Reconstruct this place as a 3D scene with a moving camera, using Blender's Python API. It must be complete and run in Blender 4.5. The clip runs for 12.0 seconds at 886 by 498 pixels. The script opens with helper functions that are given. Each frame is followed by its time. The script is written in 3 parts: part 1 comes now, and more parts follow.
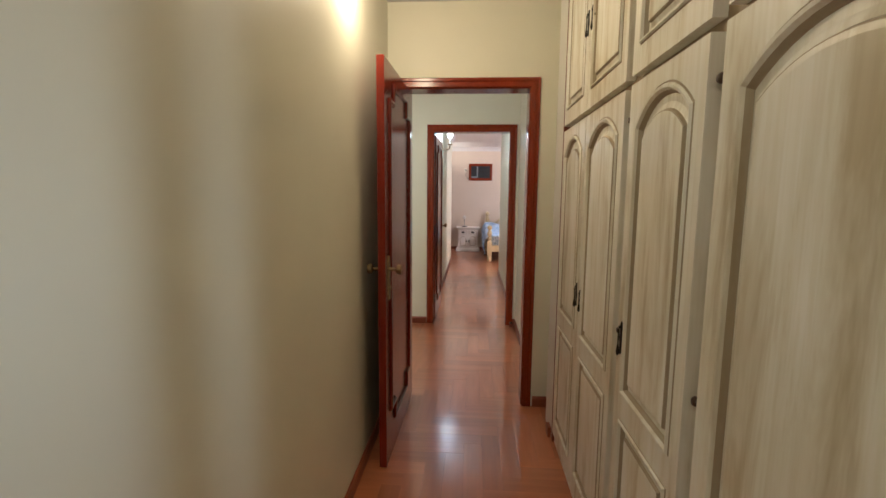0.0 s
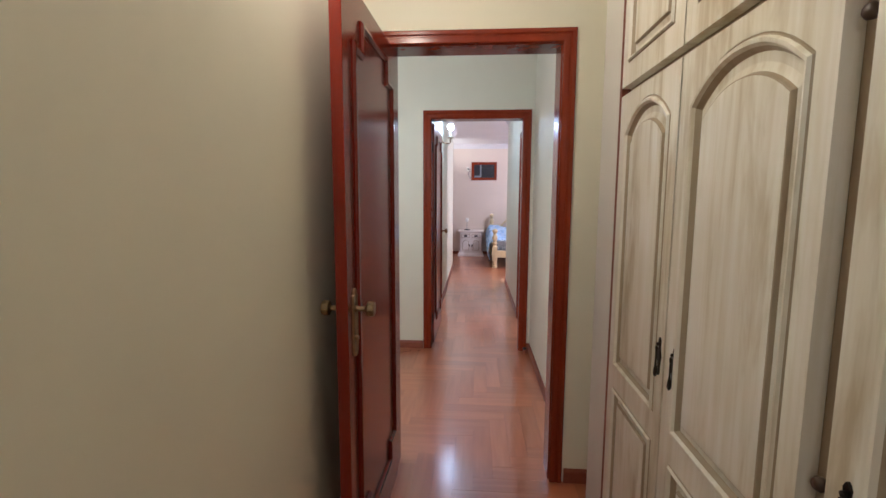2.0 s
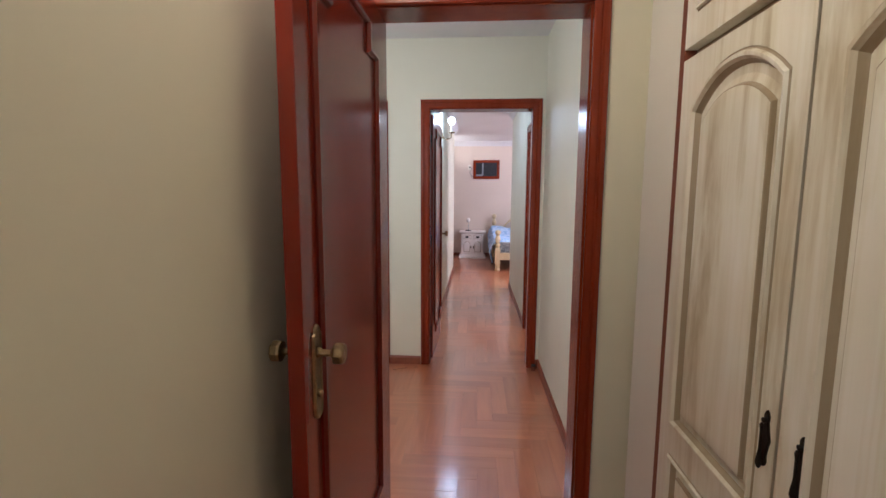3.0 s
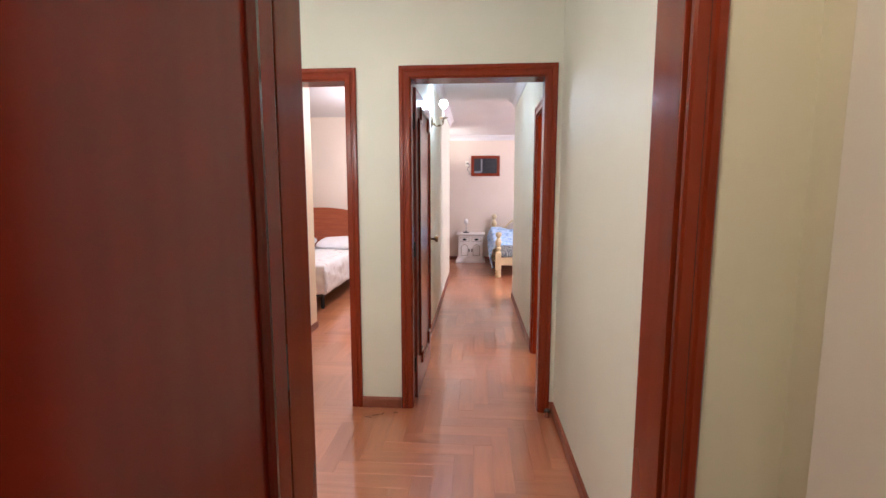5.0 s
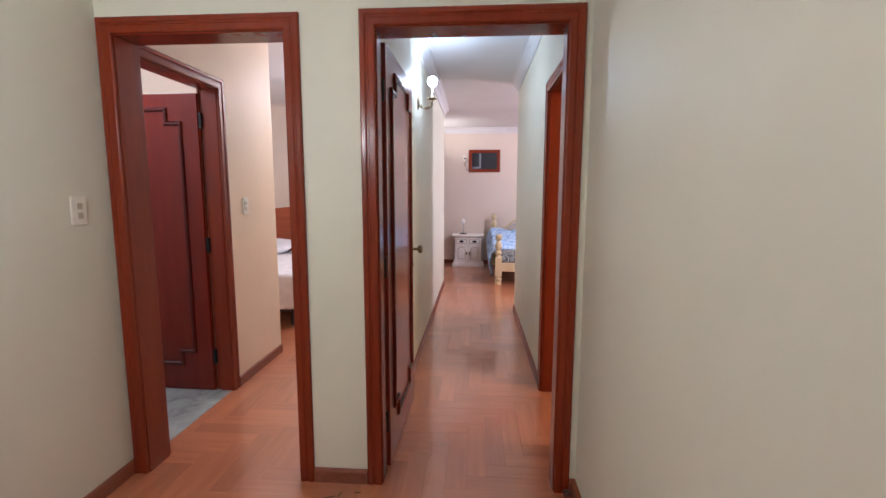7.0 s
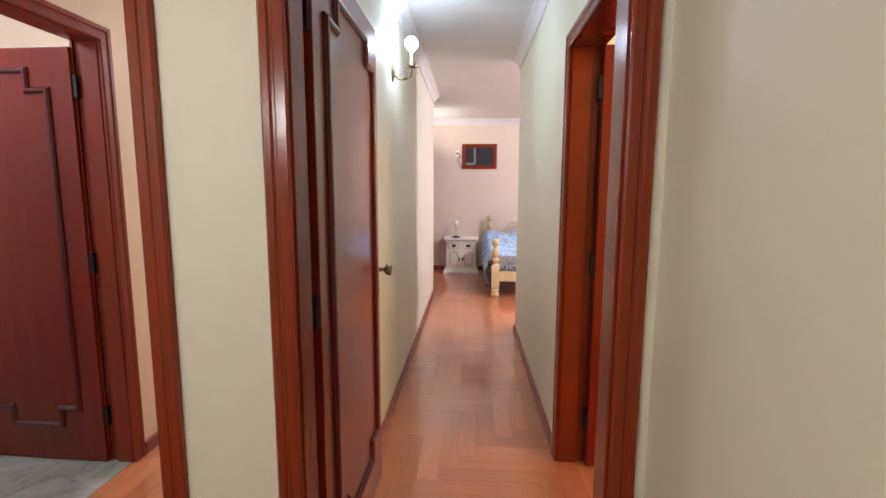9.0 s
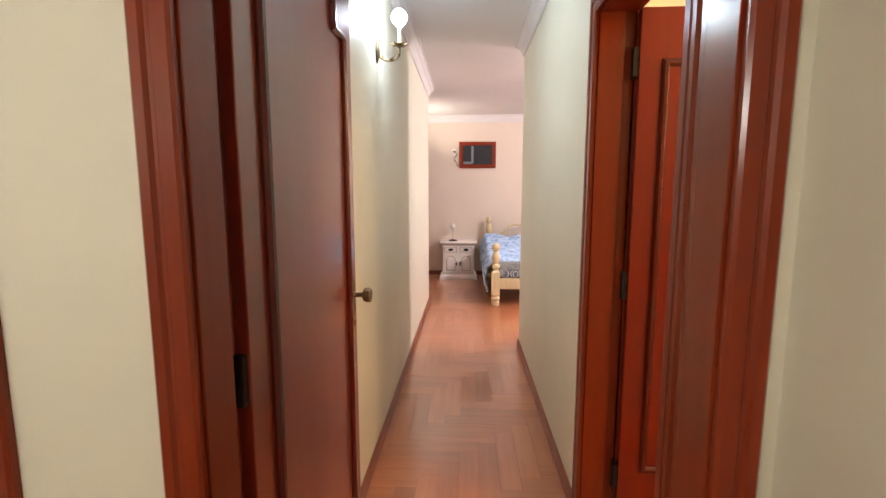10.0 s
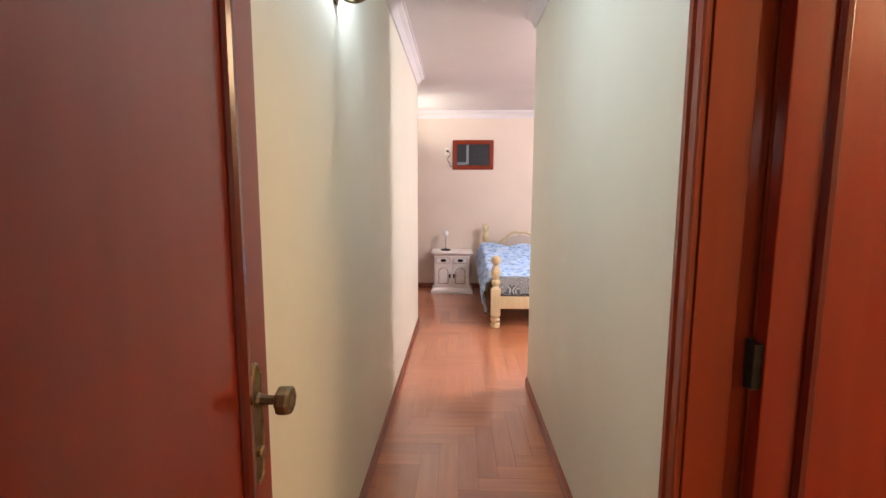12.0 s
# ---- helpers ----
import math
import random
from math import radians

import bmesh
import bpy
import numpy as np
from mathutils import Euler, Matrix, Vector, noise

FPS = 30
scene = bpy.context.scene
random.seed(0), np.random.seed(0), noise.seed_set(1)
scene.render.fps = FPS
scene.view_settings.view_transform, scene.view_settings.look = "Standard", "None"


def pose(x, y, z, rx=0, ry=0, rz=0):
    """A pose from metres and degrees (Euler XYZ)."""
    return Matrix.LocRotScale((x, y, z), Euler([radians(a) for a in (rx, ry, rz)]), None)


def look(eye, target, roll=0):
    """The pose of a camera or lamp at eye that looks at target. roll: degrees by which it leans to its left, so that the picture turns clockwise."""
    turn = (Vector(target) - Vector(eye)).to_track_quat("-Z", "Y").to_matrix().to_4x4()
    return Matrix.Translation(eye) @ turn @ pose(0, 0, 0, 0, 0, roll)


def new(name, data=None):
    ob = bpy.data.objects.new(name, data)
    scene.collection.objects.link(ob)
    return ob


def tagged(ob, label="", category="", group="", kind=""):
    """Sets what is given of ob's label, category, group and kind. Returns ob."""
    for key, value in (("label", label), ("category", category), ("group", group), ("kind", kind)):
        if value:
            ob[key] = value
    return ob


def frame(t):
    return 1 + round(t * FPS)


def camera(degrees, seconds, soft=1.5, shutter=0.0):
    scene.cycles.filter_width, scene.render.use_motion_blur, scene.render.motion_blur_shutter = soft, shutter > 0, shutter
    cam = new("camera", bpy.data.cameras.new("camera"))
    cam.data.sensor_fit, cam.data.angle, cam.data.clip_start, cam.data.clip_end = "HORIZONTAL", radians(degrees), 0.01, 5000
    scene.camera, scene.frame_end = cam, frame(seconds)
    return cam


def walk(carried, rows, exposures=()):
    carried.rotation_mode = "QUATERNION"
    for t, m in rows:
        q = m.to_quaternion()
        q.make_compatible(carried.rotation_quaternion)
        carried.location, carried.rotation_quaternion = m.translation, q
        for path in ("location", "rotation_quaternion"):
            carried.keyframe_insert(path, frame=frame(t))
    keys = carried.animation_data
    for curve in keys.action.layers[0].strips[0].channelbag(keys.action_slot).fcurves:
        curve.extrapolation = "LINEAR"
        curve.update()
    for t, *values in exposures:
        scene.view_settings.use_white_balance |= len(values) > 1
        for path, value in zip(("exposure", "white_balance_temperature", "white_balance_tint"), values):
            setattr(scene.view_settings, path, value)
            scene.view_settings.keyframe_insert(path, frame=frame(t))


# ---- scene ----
cam = camera(89.1, 12.0)
PATH = [
    (0, (0.23, 0.361, 1.425), (0.099, 2.342, 1.182), 0.5),
    (0.5, (0.233, 0.561, 1.418), (0.096, 2.542, 1.182), 0.5),
    (1, (0.218, 0.757, 1.418), (0.083, 2.738, 1.178), 0.4),
    (1.5, (0.212, 0.96, 1.417), (0.074, 2.941, 1.181), 0.2),
    (2, (0.196, 1.178, 1.413), (0.056, 3.159, 1.176), 0.2),
    (2.5, (0.179, 1.387, 1.418), (0.038, 3.368, 1.178), 0.2),
    (3, (0.174, 1.599, 1.413), (0.031, 3.58, 1.173), 0.3),
    (5, (0.199, 2.434, 1.384), (0.057, 4.414, 1.145), 0.0),
    (5.5, (0.222, 2.635, 1.388), (0.078, 4.615, 1.145), 0.0),
    (6, (0.23, 2.815, 1.38), (0.085, 4.795, 1.136), 0.0),
    (6.5, (0.226, 3.036, 1.394), (0.082, 5.015, 1.144), 0.1),
    (7, (0.23, 3.238, 1.385), (0.09, 5.217, 1.136), 0.1),
    (9, (0.244, 4.1, 1.372), (0.127, 6.081, 1.121), 0.2),
    (9.5, (0.257, 4.323, 1.392), (0.145, 6.304, 1.138), 0.2),
    (10, (0.228, 4.541, 1.384), (0.125, 6.522, 1.133), 0.0),
    (10.5, (0.199, 4.74, 1.387), (0.106, 6.722, 1.138), 0.1),
    (11, (0.2, 4.902, 1.385), (0.115, 6.886, 1.14), 0.2),
    (11.5, (0.194, 5.118, 1.393), (0.12, 7.102, 1.15), 0.0),
    (12, (0.191, 5.31, 1.391), (0.124, 7.295, 1.155), 0.2),
]
walk(cam, [(t, look(eye, target, roll)) for t, eye, target, roll in PATH], [(0.0, 0.02, 6050, 11), (1.5, 0.26, 5250, 14), (3.0, 0.17, 5350, 17), (5.0, 0.58, 5750, 18), (6.0, 0.50, 5500, 17),
    (7.0, 0.20, 5550, 18), (9.0, 0.40, 6100, 16), (10.0, 0.48, 6500, 15), (11.0, 0.64, 6400, 15), (12.0, 0.46, 6200, 15)])

# ---- light ----
def lamp(name, kind, place, power, colour, size=0.1, target=None):
    data = bpy.data.lights.new(name, kind)
    data.energy, data.color = power, colour
    if kind == "AREA":
        data.shape, data.size = "DISK", size
    else:
        data.shadow_soft_size = size
    ob = new(name, data)
    ob.matrix_world = look(place, target) if target else pose(*place)
    return ob


world = bpy.data.worlds.new("night")
world.use_nodes = True
world.node_tree.nodes["Background"].inputs[0].default_value = (0.02, 0.025, 0.04, 1)
world.node_tree.nodes["Background"].inputs[1].default_value = 0.3
scene.world = world

WARM, COOL = (1.0, 0.88, 0.70), (0.80, 0.91, 1.0)
lamp("dressing_light", "POINT", (-0.20, 2.33, 2.36), 12.0, (1.0, 0.79, 0.52), 0.07)
# Added lamp behind the camera's start, unseen; brightens the near wardrobe doors.
lamp("dressing_rear_fill", "POINT", (-0.20, -0.30, 2.30), 9.5, (1.0, 0.86, 0.66), 0.12)
side = lamp("dressing_alcove_light", "AREA", (1.15, 0.42, 1.45), 1.1, COOL, 0.08, (-0.325, 0.85, 1.30))
side.data.spread = radians(80)
# Unseen lamp, added to light the hall walls from low down.
lamp("hall_fill", "POINT", (-0.80, 3.525, 1.82), 18.0, (1.0, 0.975, 0.90), 0.085)
lamp("sconce_light", "POINT", (-0.118, 6.93, 2.26), 5.2, (0.62, 0.83, 1.0), 0.045)
lamp("bedroom_light", "POINT", (2.3, 9.0, 2.46), 92, (1.0, 0.955, 0.97), 0.12)
up = lamp("bedroom_uplight", "SPOT", (-0.66, 11.40, 1.95), 30, WARM, 0.08, (0.05, 11.45, 2.67))
up.data.spot_size, up.data.spot_blend = radians(135), 1.0
lamp("guest_light", "POINT", (-0.85, 8.15, 2.40), 50, (1.0, 0.93, 0.90), 0.12)
lamp("bathroom_light", "POINT", (-2.3, 5.6, 2.45), 18, (0.95, 0.97, 1.0), 0.12)
lamp("side_room_light", "POINT", (2.35, 5.30, 2.35), 55, (1.0, 0.66, 0.36), 0.30)


# ---- materials ----
def material(name, rough=0.5, metal=0.0, coat=0.0, spec=0.5):
    m = bpy.data.materials.new(name)
    m.use_nodes = True
    b = m.node_tree.nodes["Principled BSDF"]
    b.inputs["Roughness"].default_value = rough
    b.inputs["Metallic"].default_value = metal
    b.inputs["Coat Weight"].default_value = coat
    b.inputs["Coat Roughness"].default_value = 0.15 - 0.02 * (coat > 0.88)
    b.inputs["Specular IOR Level"].default_value = spec
    b.inputs["Coat IOR"].default_value = 1.5 + 0.2 * (coat > 0.88)
    return m, m.node_tree, b


def coords(nt, scale, space="Object"):
    tc = nt.nodes.new("ShaderNodeTexCoord")
    mp = nt.nodes.new("ShaderNodeMapping")
    mp.inputs["Scale"].default_value = scale
    nt.links.new(tc.outputs[space], mp.inputs["Vector"])
    return mp.outputs["Vector"]


def noise_tex(nt, vec, scale, detail=4.0, rough=0.55, distort=0.0):
    n = nt.nodes.new("ShaderNodeTexNoise")
    n.inputs["Scale"].default_value, n.inputs["Detail"].default_value = scale, detail
    n.inputs["Roughness"].default_value, n.inputs["Distortion"].default_value = rough, distort
    nt.links.new(vec, n.inputs["Vector"])
    return n.outputs["Fac"]


def ramp(nt, fac, stops):
    r = nt.nodes.new("ShaderNodeValToRGB")
    while len(r.color_ramp.elements) < len(stops):
        r.color_ramp.elements.new(0.5)
    for e, (p, c) in zip(r.color_ramp.elements, stops):
        e.position, e.color = p, (*c, 1)
    nt.links.new(fac, r.inputs["Fac"])
    return r.outputs["Color"]


def mix(nt, a, b, fac, mode="MIX"):
    n = nt.nodes.new("ShaderNodeMix")
    n.data_type, n.blend_type = "RGBA", mode
    for sock, val in ((n.inputs[6], a), (n.inputs[7], b), (n.inputs[0], fac)):
        if hasattr(val, "is_linked"):
            nt.links.new(val, sock)
        else:
            sock.default_value = (*val, 1) if isinstance(val, tuple) else val
    return n.outputs[2]


def bump(nt, bsdf, height, strength, distance=0.002):
    b = nt.nodes.new("ShaderNodeBump")
    b.inputs["Strength"].default_value, b.inputs["Distance"].default_value = strength, distance
    nt.links.new(height, b.inputs["Height"])
    nt.links.new(b.outputs["Normal"], bsdf.inputs["Normal"])


def vary_rough(nt, bsdf, fac, low, high):
    r = nt.nodes.new("ShaderNodeMapRange")
    r.inputs["To Min"].default_value, r.inputs["To Max"].default_value = low, high
    nt.links.new(fac, r.inputs["Value"])
    nt.links.new(r.outputs["Result"], bsdf.inputs["Roughness"])


def scaled(c, k):
    return tuple(min(1.0, v * k) for v in c)


def paint(name, c, rough=0.45, spread=0.05, grain=0.10):
    m, nt, b = material(name, rough)
    v = coords(nt, (1, 1, 1))
    big = noise_tex(nt, v, 1.3, 3)
    fine = noise_tex(nt, v, 160, 3)
    nt.links.new(ramp(nt, big, [(0.3, scaled(c, 1 - spread)), (0.7, scaled(c, 1 + spread * 0.5))]), b.inputs["Base Color"])
    vary_rough(nt, b, noise_tex(nt, v, 5, 3), rough - 0.06, rough + 0.08)
    bump(nt, b, fine, grain, 0.001)
    return m


def wood(name, dark, light, rough=0.33, coat=0.0, axis="z", pieces="", scale=1.0, spec=0.5, grain=6):
    m, nt, b = material(name, rough, coat=coat, spec=spec)
    stretch = {"x": (1.2, 14, 14), "y": (14, 1.2, 14), "z": (14, 14, 1.2)}[axis]
    v = coords(nt, tuple(s * scale for s in stretch))
    if pieces:
        joined = pieces == "joined"
        info = nt.nodes.new("ShaderNodeNewGeometry" if joined else "ShaderNodeObjectInfo")
        chance = info.outputs["Random Per Island" if joined else "Random"]
        add = nt.nodes.new("ShaderNodeVectorMath")
        add.operation = "ADD"
        sc = nt.nodes.new("ShaderNodeVectorMath")
        sc.operation = "SCALE"
        sc.inputs["Scale"].default_value = 37.0
        nt.links.new(chance, sc.inputs[0])
        nt.links.new(v, add.inputs[0])
        nt.links.new(sc.outputs["Vector"], add.inputs[1])
        v = add.outputs["Vector"]
    lines = noise_tex(nt, v, 2.2, grain, 0.6, 0.0 if grain < 4 else 0.25)
    col = ramp(nt, lines, [(0.28, dark), (0.72, light)])
    blot = noise_tex(nt, coords(nt, (1, 1, 1)), 1.1, 3)
    col = mix(nt, col, ramp(nt, blot, [(0.3, (0.90, 0.88, 0.87)), (0.7, (1.08, 1.07, 1.06))]), 0.8, "MULTIPLY")
    if pieces:
        tone = ramp(nt, chance, [(0.0, (0.85, 0.82, 0.80)), (0.5, (1.0, 0.98, 0.97)), (1.0, (1.10, 1.09, 1.06))])
        col = mix(nt, col, tone, 1.0, "MULTIPLY")
    nt.links.new(col, b.inputs["Base Color"])
    if rough > 0.3:
        vary_rough(nt, b, noise_tex(nt, coords(nt, (1, 1, 1)), 3.0, 2), rough * 0.9, rough * 1.25)
    return m


def metal(name, c, rough=0.35):
    m, nt, b = material(name, rough, 1.0)
    n = noise_tex(nt, coords(nt, (1, 1, 1)), 60, 4)
    nt.links.new(ramp(nt, n, [(0.3, scaled(c, 0.55)), (0.7, c)]), b.inputs["Base Color"])
    vary_rough(nt, b, n, rough * 0.8, rough * 1.4)
    return m


def plain(name, c, rough=0.5, spread=0.08, scale=20):
    m, nt, b = material(name, rough)
    n = noise_tex(nt, coords(nt, (1, 1, 1)), scale, 4)
    nt.links.new(ramp(nt, n, [(0.3, scaled(c, 1 - spread)), (0.7, scaled(c, 1 + spread))]), b.inputs["Base Color"])
    bump(nt, b, n, 0.08)
    return m


def glow(name, c, strength):
    m, nt, b = material(name, 0.3)
    b.inputs["Base Color"].default_value = (*c, 1)
    b.inputs["Emission Color"].default_value = (*c, 1)
    b.inputs["Emission Strength"].default_value = strength
    return m


def antique(name, brown=0.0):
    """Cream paint brushed over with a thin brown glaze."""
    m, nt, b = material(name, 0.42)
    streak = noise_tex(nt, coords(nt, (22, 22, 0.9)), 1.0, 3, 0.5, 0.5)
    wash = noise_tex(nt, coords(nt, (7, 7, 1.1)), 1.3, 5, 0.62, 0.4)
    spots = noise_tex(nt, coords(nt, (1, 1, 1)), 2.2, 3, 0.5)
    brush = noise_tex(nt, coords(nt, (95, 95, 1.6)), 1.0, 2, 0.5, 0.3)
    col = ramp(nt, streak, [(0.30, (0.84, 0.82, 0.74)), (0.55, (0.91, 0.91, 0.86)), (0.8, (0.93, 0.94, 0.91))])
    col = mix(nt, col, ramp(nt, wash, [(0.34, (0.62, 0.55, 0.42)), (0.48, (0.92, 0.91, 0.86)), (0.60, (1.0, 1.0, 1.0))]), 0.9, "MULTIPLY")
    col = mix(nt, col, ramp(nt, brush, [(0.30, (0.84, 0.81, 0.74)), (0.55, (1.0, 1.0, 1.0))]), 0.35, "MULTIPLY")
    col = mix(nt, col, ramp(nt, spots, [(0.35, (0.90, 0.87, 0.80)), (0.6, (1.0, 1.0, 1.0))]), 0.8, "MULTIPLY")
    col = mix(nt, col, (0.30, 0.22, 0.12), brown)
    nt.links.new(col, b.inputs["Base Color"])
    vary_rough(nt, b, wash, 0.30, 0.44)
    bump(nt, b, streak, 0.15, 0.0012)
    return m


WALL = paint("wall_paint", (0.79, 0.778, 0.648), 0.5)
WALL_ROSE = paint("bedroom_paint", (0.75, 0.650, 0.555), 0.6)
WALL_PEACH = paint("guest_paint", (0.84, 0.66, 0.48), 0.6)
POST = paint("post_paint", (0.83, 0.83, 0.78), 0.5)
CEIL = paint("ceiling_paint", (0.73, 0.72, 0.73), 0.7)
DOOR = wood("mahogany", (0.185, 0.014, 0.005), (0.215, 0.018, 0.006), 0.20, 0.32, grain=1, scale=0.6, spec=0.3)
DOOR_GLOSS = wood("polished_mahogany", (0.190, 0.017, 0.006), (0.220, 0.022, 0.008), 0.3, 0.80, grain=1, scale=0.6, spec=0.6)
DOOR_DARK = wood("mahogany_moulding", (0.100, 0.008, 0.004), (0.120, 0.010, 0.005), 0.18, 0.6, grain=1, scale=0.6, spec=0.3)
CASING = wood("casing_wood", (0.210, 0.026, 0.007), (0.245, 0.033, 0.009), 0.2, 0.22, grain=1, scale=0.6, spec=0.3)
BASE = wood("baseboard_wood", (0.22, 0.060, 0.030), (0.30, 0.088, 0.044), 0.33, axis="y")
PLANK_X = wood("parquet_across", (0.51, 0.176, 0.073), (0.60, 0.220, 0.098), 0.32, 1.0, "x", "single", spec=0.7, grain=1.5)
PLANK_Y = wood("parquet_along", (0.51, 0.176, 0.073), (0.60, 0.220, 0.098), 0.32, 1.0, "y", "single", spec=0.7, grain=1.5)
REST_X = wood("joined_parquet_across", (0.51, 0.176, 0.073), (0.60, 0.220, 0.098), 0.32, 1.0, "x", "joined", spec=0.7, grain=1.5)
REST_Y = wood("joined_parquet_along", (0.51, 0.176, 0.073), (0.60, 0.220, 0.098), 0.32, 1.0, "y", "joined", spec=0.7, grain=1.5)
EDGE = wood("edge_wood", (0.17, 0.045, 0.022), (0.24, 0.07, 0.035), 0.5)
PEG = plain("dark_turned_wood", (0.05, 0.028, 0.016), 0.4)
SUB = plain("joint_filler", (0.22, 0.08, 0.032), 0.5)
CREAM = antique("antique_cream")
CREAM_GLAZE = antique("glazed_cream", 0.80)
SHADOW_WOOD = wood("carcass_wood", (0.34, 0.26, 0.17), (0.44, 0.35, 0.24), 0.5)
IRON = metal("dark_iron", (0.06, 0.055, 0.05), 0.5)
BRONZE = metal("aged_bronze", (0.36, 0.27, 0.15), 0.38)
PLATE = plain("switch_plastic", (0.88, 0.84, 0.74), 0.35, 0.02)
TOGGLE = plain("beige_plastic", (0.56, 0.50, 0.38), 0.35, 0.02)
BATH_WALL = paint("bathroom_paint", (0.80, 0.80, 0.78), 0.4)
DARK = plain("dark_plastic", (0.010, 0.012, 0.018), 0.45)
GREY = plain("grey_plastic", (0.22, 0.24, 0.27), 0.4)
BED_CREAM = wood("bed_cream_paint", (0.58, 0.47, 0.27), (0.68, 0.57, 0.36), 0.4)
BED_PANEL = wood("bed_panel_paint", (0.50, 0.44, 0.40), (0.58, 0.52, 0.47), 0.45)
WHITE_WASH = wood("whitewashed_pine", (0.82, 0.76, 0.71), (0.90, 0.87, 0.84), 0.45, axis="x")
WASH_GLAZE = plain("whitewash_glaze", (0.42, 0.32, 0.24), 0.5)
HEM = plain("dark_hem", (0.05, 0.06, 0.08), 0.8)
PILLOW = plain("white_pillow", (0.80, 0.80, 0.84), 0.8, 0.03)
HEADBOARD = wood("red_headboard", (0.26, 0.055, 0.022), (0.40, 0.10, 0.04), 0.35, axis="x")
GLOBE = glow("lit_bulb", (0.90, 0.96, 1.0), 30)
OPAL = plain("opal_glass", (0.85, 0.83, 0.80), 0.25, 0.01)


def quilt_material():
    m, nt, b = material("blue_quilt", 0.85)
    v = coords(nt, (1, 1, 1))
    vor = nt.nodes.new("ShaderNodeTexVoronoi")
    vor.inputs["Scale"].default_value = 15
    nt.links.new(v, vor.inputs["Vector"])
    col = ramp(nt, vor.outputs["Distance"], [(0.13, (0.06, 0.09, 0.14)), (0.19, (0.30, 0.48, 0.76)), (0.40, (0.30, 0.50, 0.82)), (0.66, (0.50, 0.66, 0.90))])
    nt.links.new(col, b.inputs["Base Color"])
    bump(nt, b, noise_tex(nt, v, 14, 5), 0.5, 0.01)
    return m


def spread_material():
    """White cotton with a sparse faded rose print."""
    m, nt, b = material("white_bedspread", 0.85)
    v = coords(nt, (1, 1, 1))
    vor = nt.nodes.new("ShaderNodeTexVoronoi")
    vor.inputs["Scale"].default_value = 8
    nt.links.new(v, vor.inputs["Vector"])
    ground = ramp(nt, noise_tex(nt, v, 9, 4), [(0.3, (0.74, 0.71, 0.72)), (0.7, (0.82, 0.80, 0.80))])
    rose = ramp(nt, vor.outputs["Distance"], [(0.10, (0.70, 0.50, 0.52)), (0.24, (1.0, 1.0, 1.0))])
    nt.links.new(mix(nt, ground, rose, 0.6, "MULTIPLY"), b.inputs["Base Color"])
    bump(nt, b, noise_tex(nt, v, 18, 4), 0.3, 0.006)
    return m


def scroll_material():
    m, nt, b = material("scroll_print", 0.85)
    v = coords(nt, (1, 1, 1))
    vor = nt.nodes.new("ShaderNodeTexVoronoi")
    vor.inputs["Scale"].default_value = 9
    nt.links.new(v, vor.inputs["Vector"])
    wob = noise_tex(nt, v, 16, 2)
    add = nt.nodes.new("ShaderNodeMath")
    add.operation, add.inputs[1].default_value = "MULTIPLY_ADD", 0.22
    nt.links.new(wob, add.inputs[0])
    nt.links.new(vor.outputs["Distance"], add.inputs[2])
    wave = nt.nodes.new("ShaderNodeMath")
    wave.operation, wave.inputs[1].default_value = "PINGPONG", 0.075
    nt.links.new(add.outputs[0], wave.inputs[0])
    col = ramp(nt, wave.outputs[0], [(0.012, (0.62, 0.64, 0.62)), (0.034, (0.10, 0.12, 0.15))])
    nt.links.new(col, b.inputs["Base Color"])
    return m


def tile_material():
    m, nt, b = material("grey_stone_tile", 0.25)
    v = coords(nt, (1, 1, 1))
    n = noise_tex(nt, v, 5, 8, 0.65, 1.5)
    nt.links.new(ramp(nt, n, [(0.3, (0.26, 0.28, 0.26)), (0.7, (0.52, 0.53, 0.48))]), b.inputs["Base Color"])
    return m


QUILT, SCROLL, TILE, SPREAD = quilt_material(), scroll_material(), tile_material(), spread_material()


# ---- building helpers ----
def box(bm, x0, y0, z0, x1, y1, z1, bev=0.0):
    v = [bm.verts.new((x, y, z)) for x in (x0, x1) for y in (y0, y1) for z in (z0, z1)]
    fs = [bm.faces.new([v[i] for i in q]) for q in ((0, 1, 3, 2), (4, 6, 7, 5), (0, 4, 5, 1), (2, 3, 7, 6), (0, 2, 6, 4), (1, 5, 7, 3))]
    if bev:
        es = list({e for f in fs for e in f.edges})
        bmesh.ops.bevel(bm, geom=es, offset=bev, segments=2, profile=0.6, affect="EDGES")
    return bm


def boxed(x0, y0, z0, x1, y1, z1, bev=0.0):
    return box(bmesh.new(), x0, y0, z0, x1, y1, z1, bev)


def lathe(bm, profile, n=24, m=None):
    """Turns (radius, height) pairs about z, then moves by m."""
    m = m or Matrix.Identity(4)
    rings = []
    for r, h in profile:
        rings.append([bm.verts.new(m @ Vector((r * math.cos(2 * math.pi * i / n), r * math.sin(2 * math.pi * i / n), h))) for i in range(n)])
    for a, b in zip(rings, rings[1:]):
        for i in range(n):
            bm.faces.new((a[i], a[(i + 1) % n], b[(i + 1) % n], b[i]))
    bm.faces.new(list(reversed(rings[0])))
    bm.faces.new(rings[-1])
    return bm


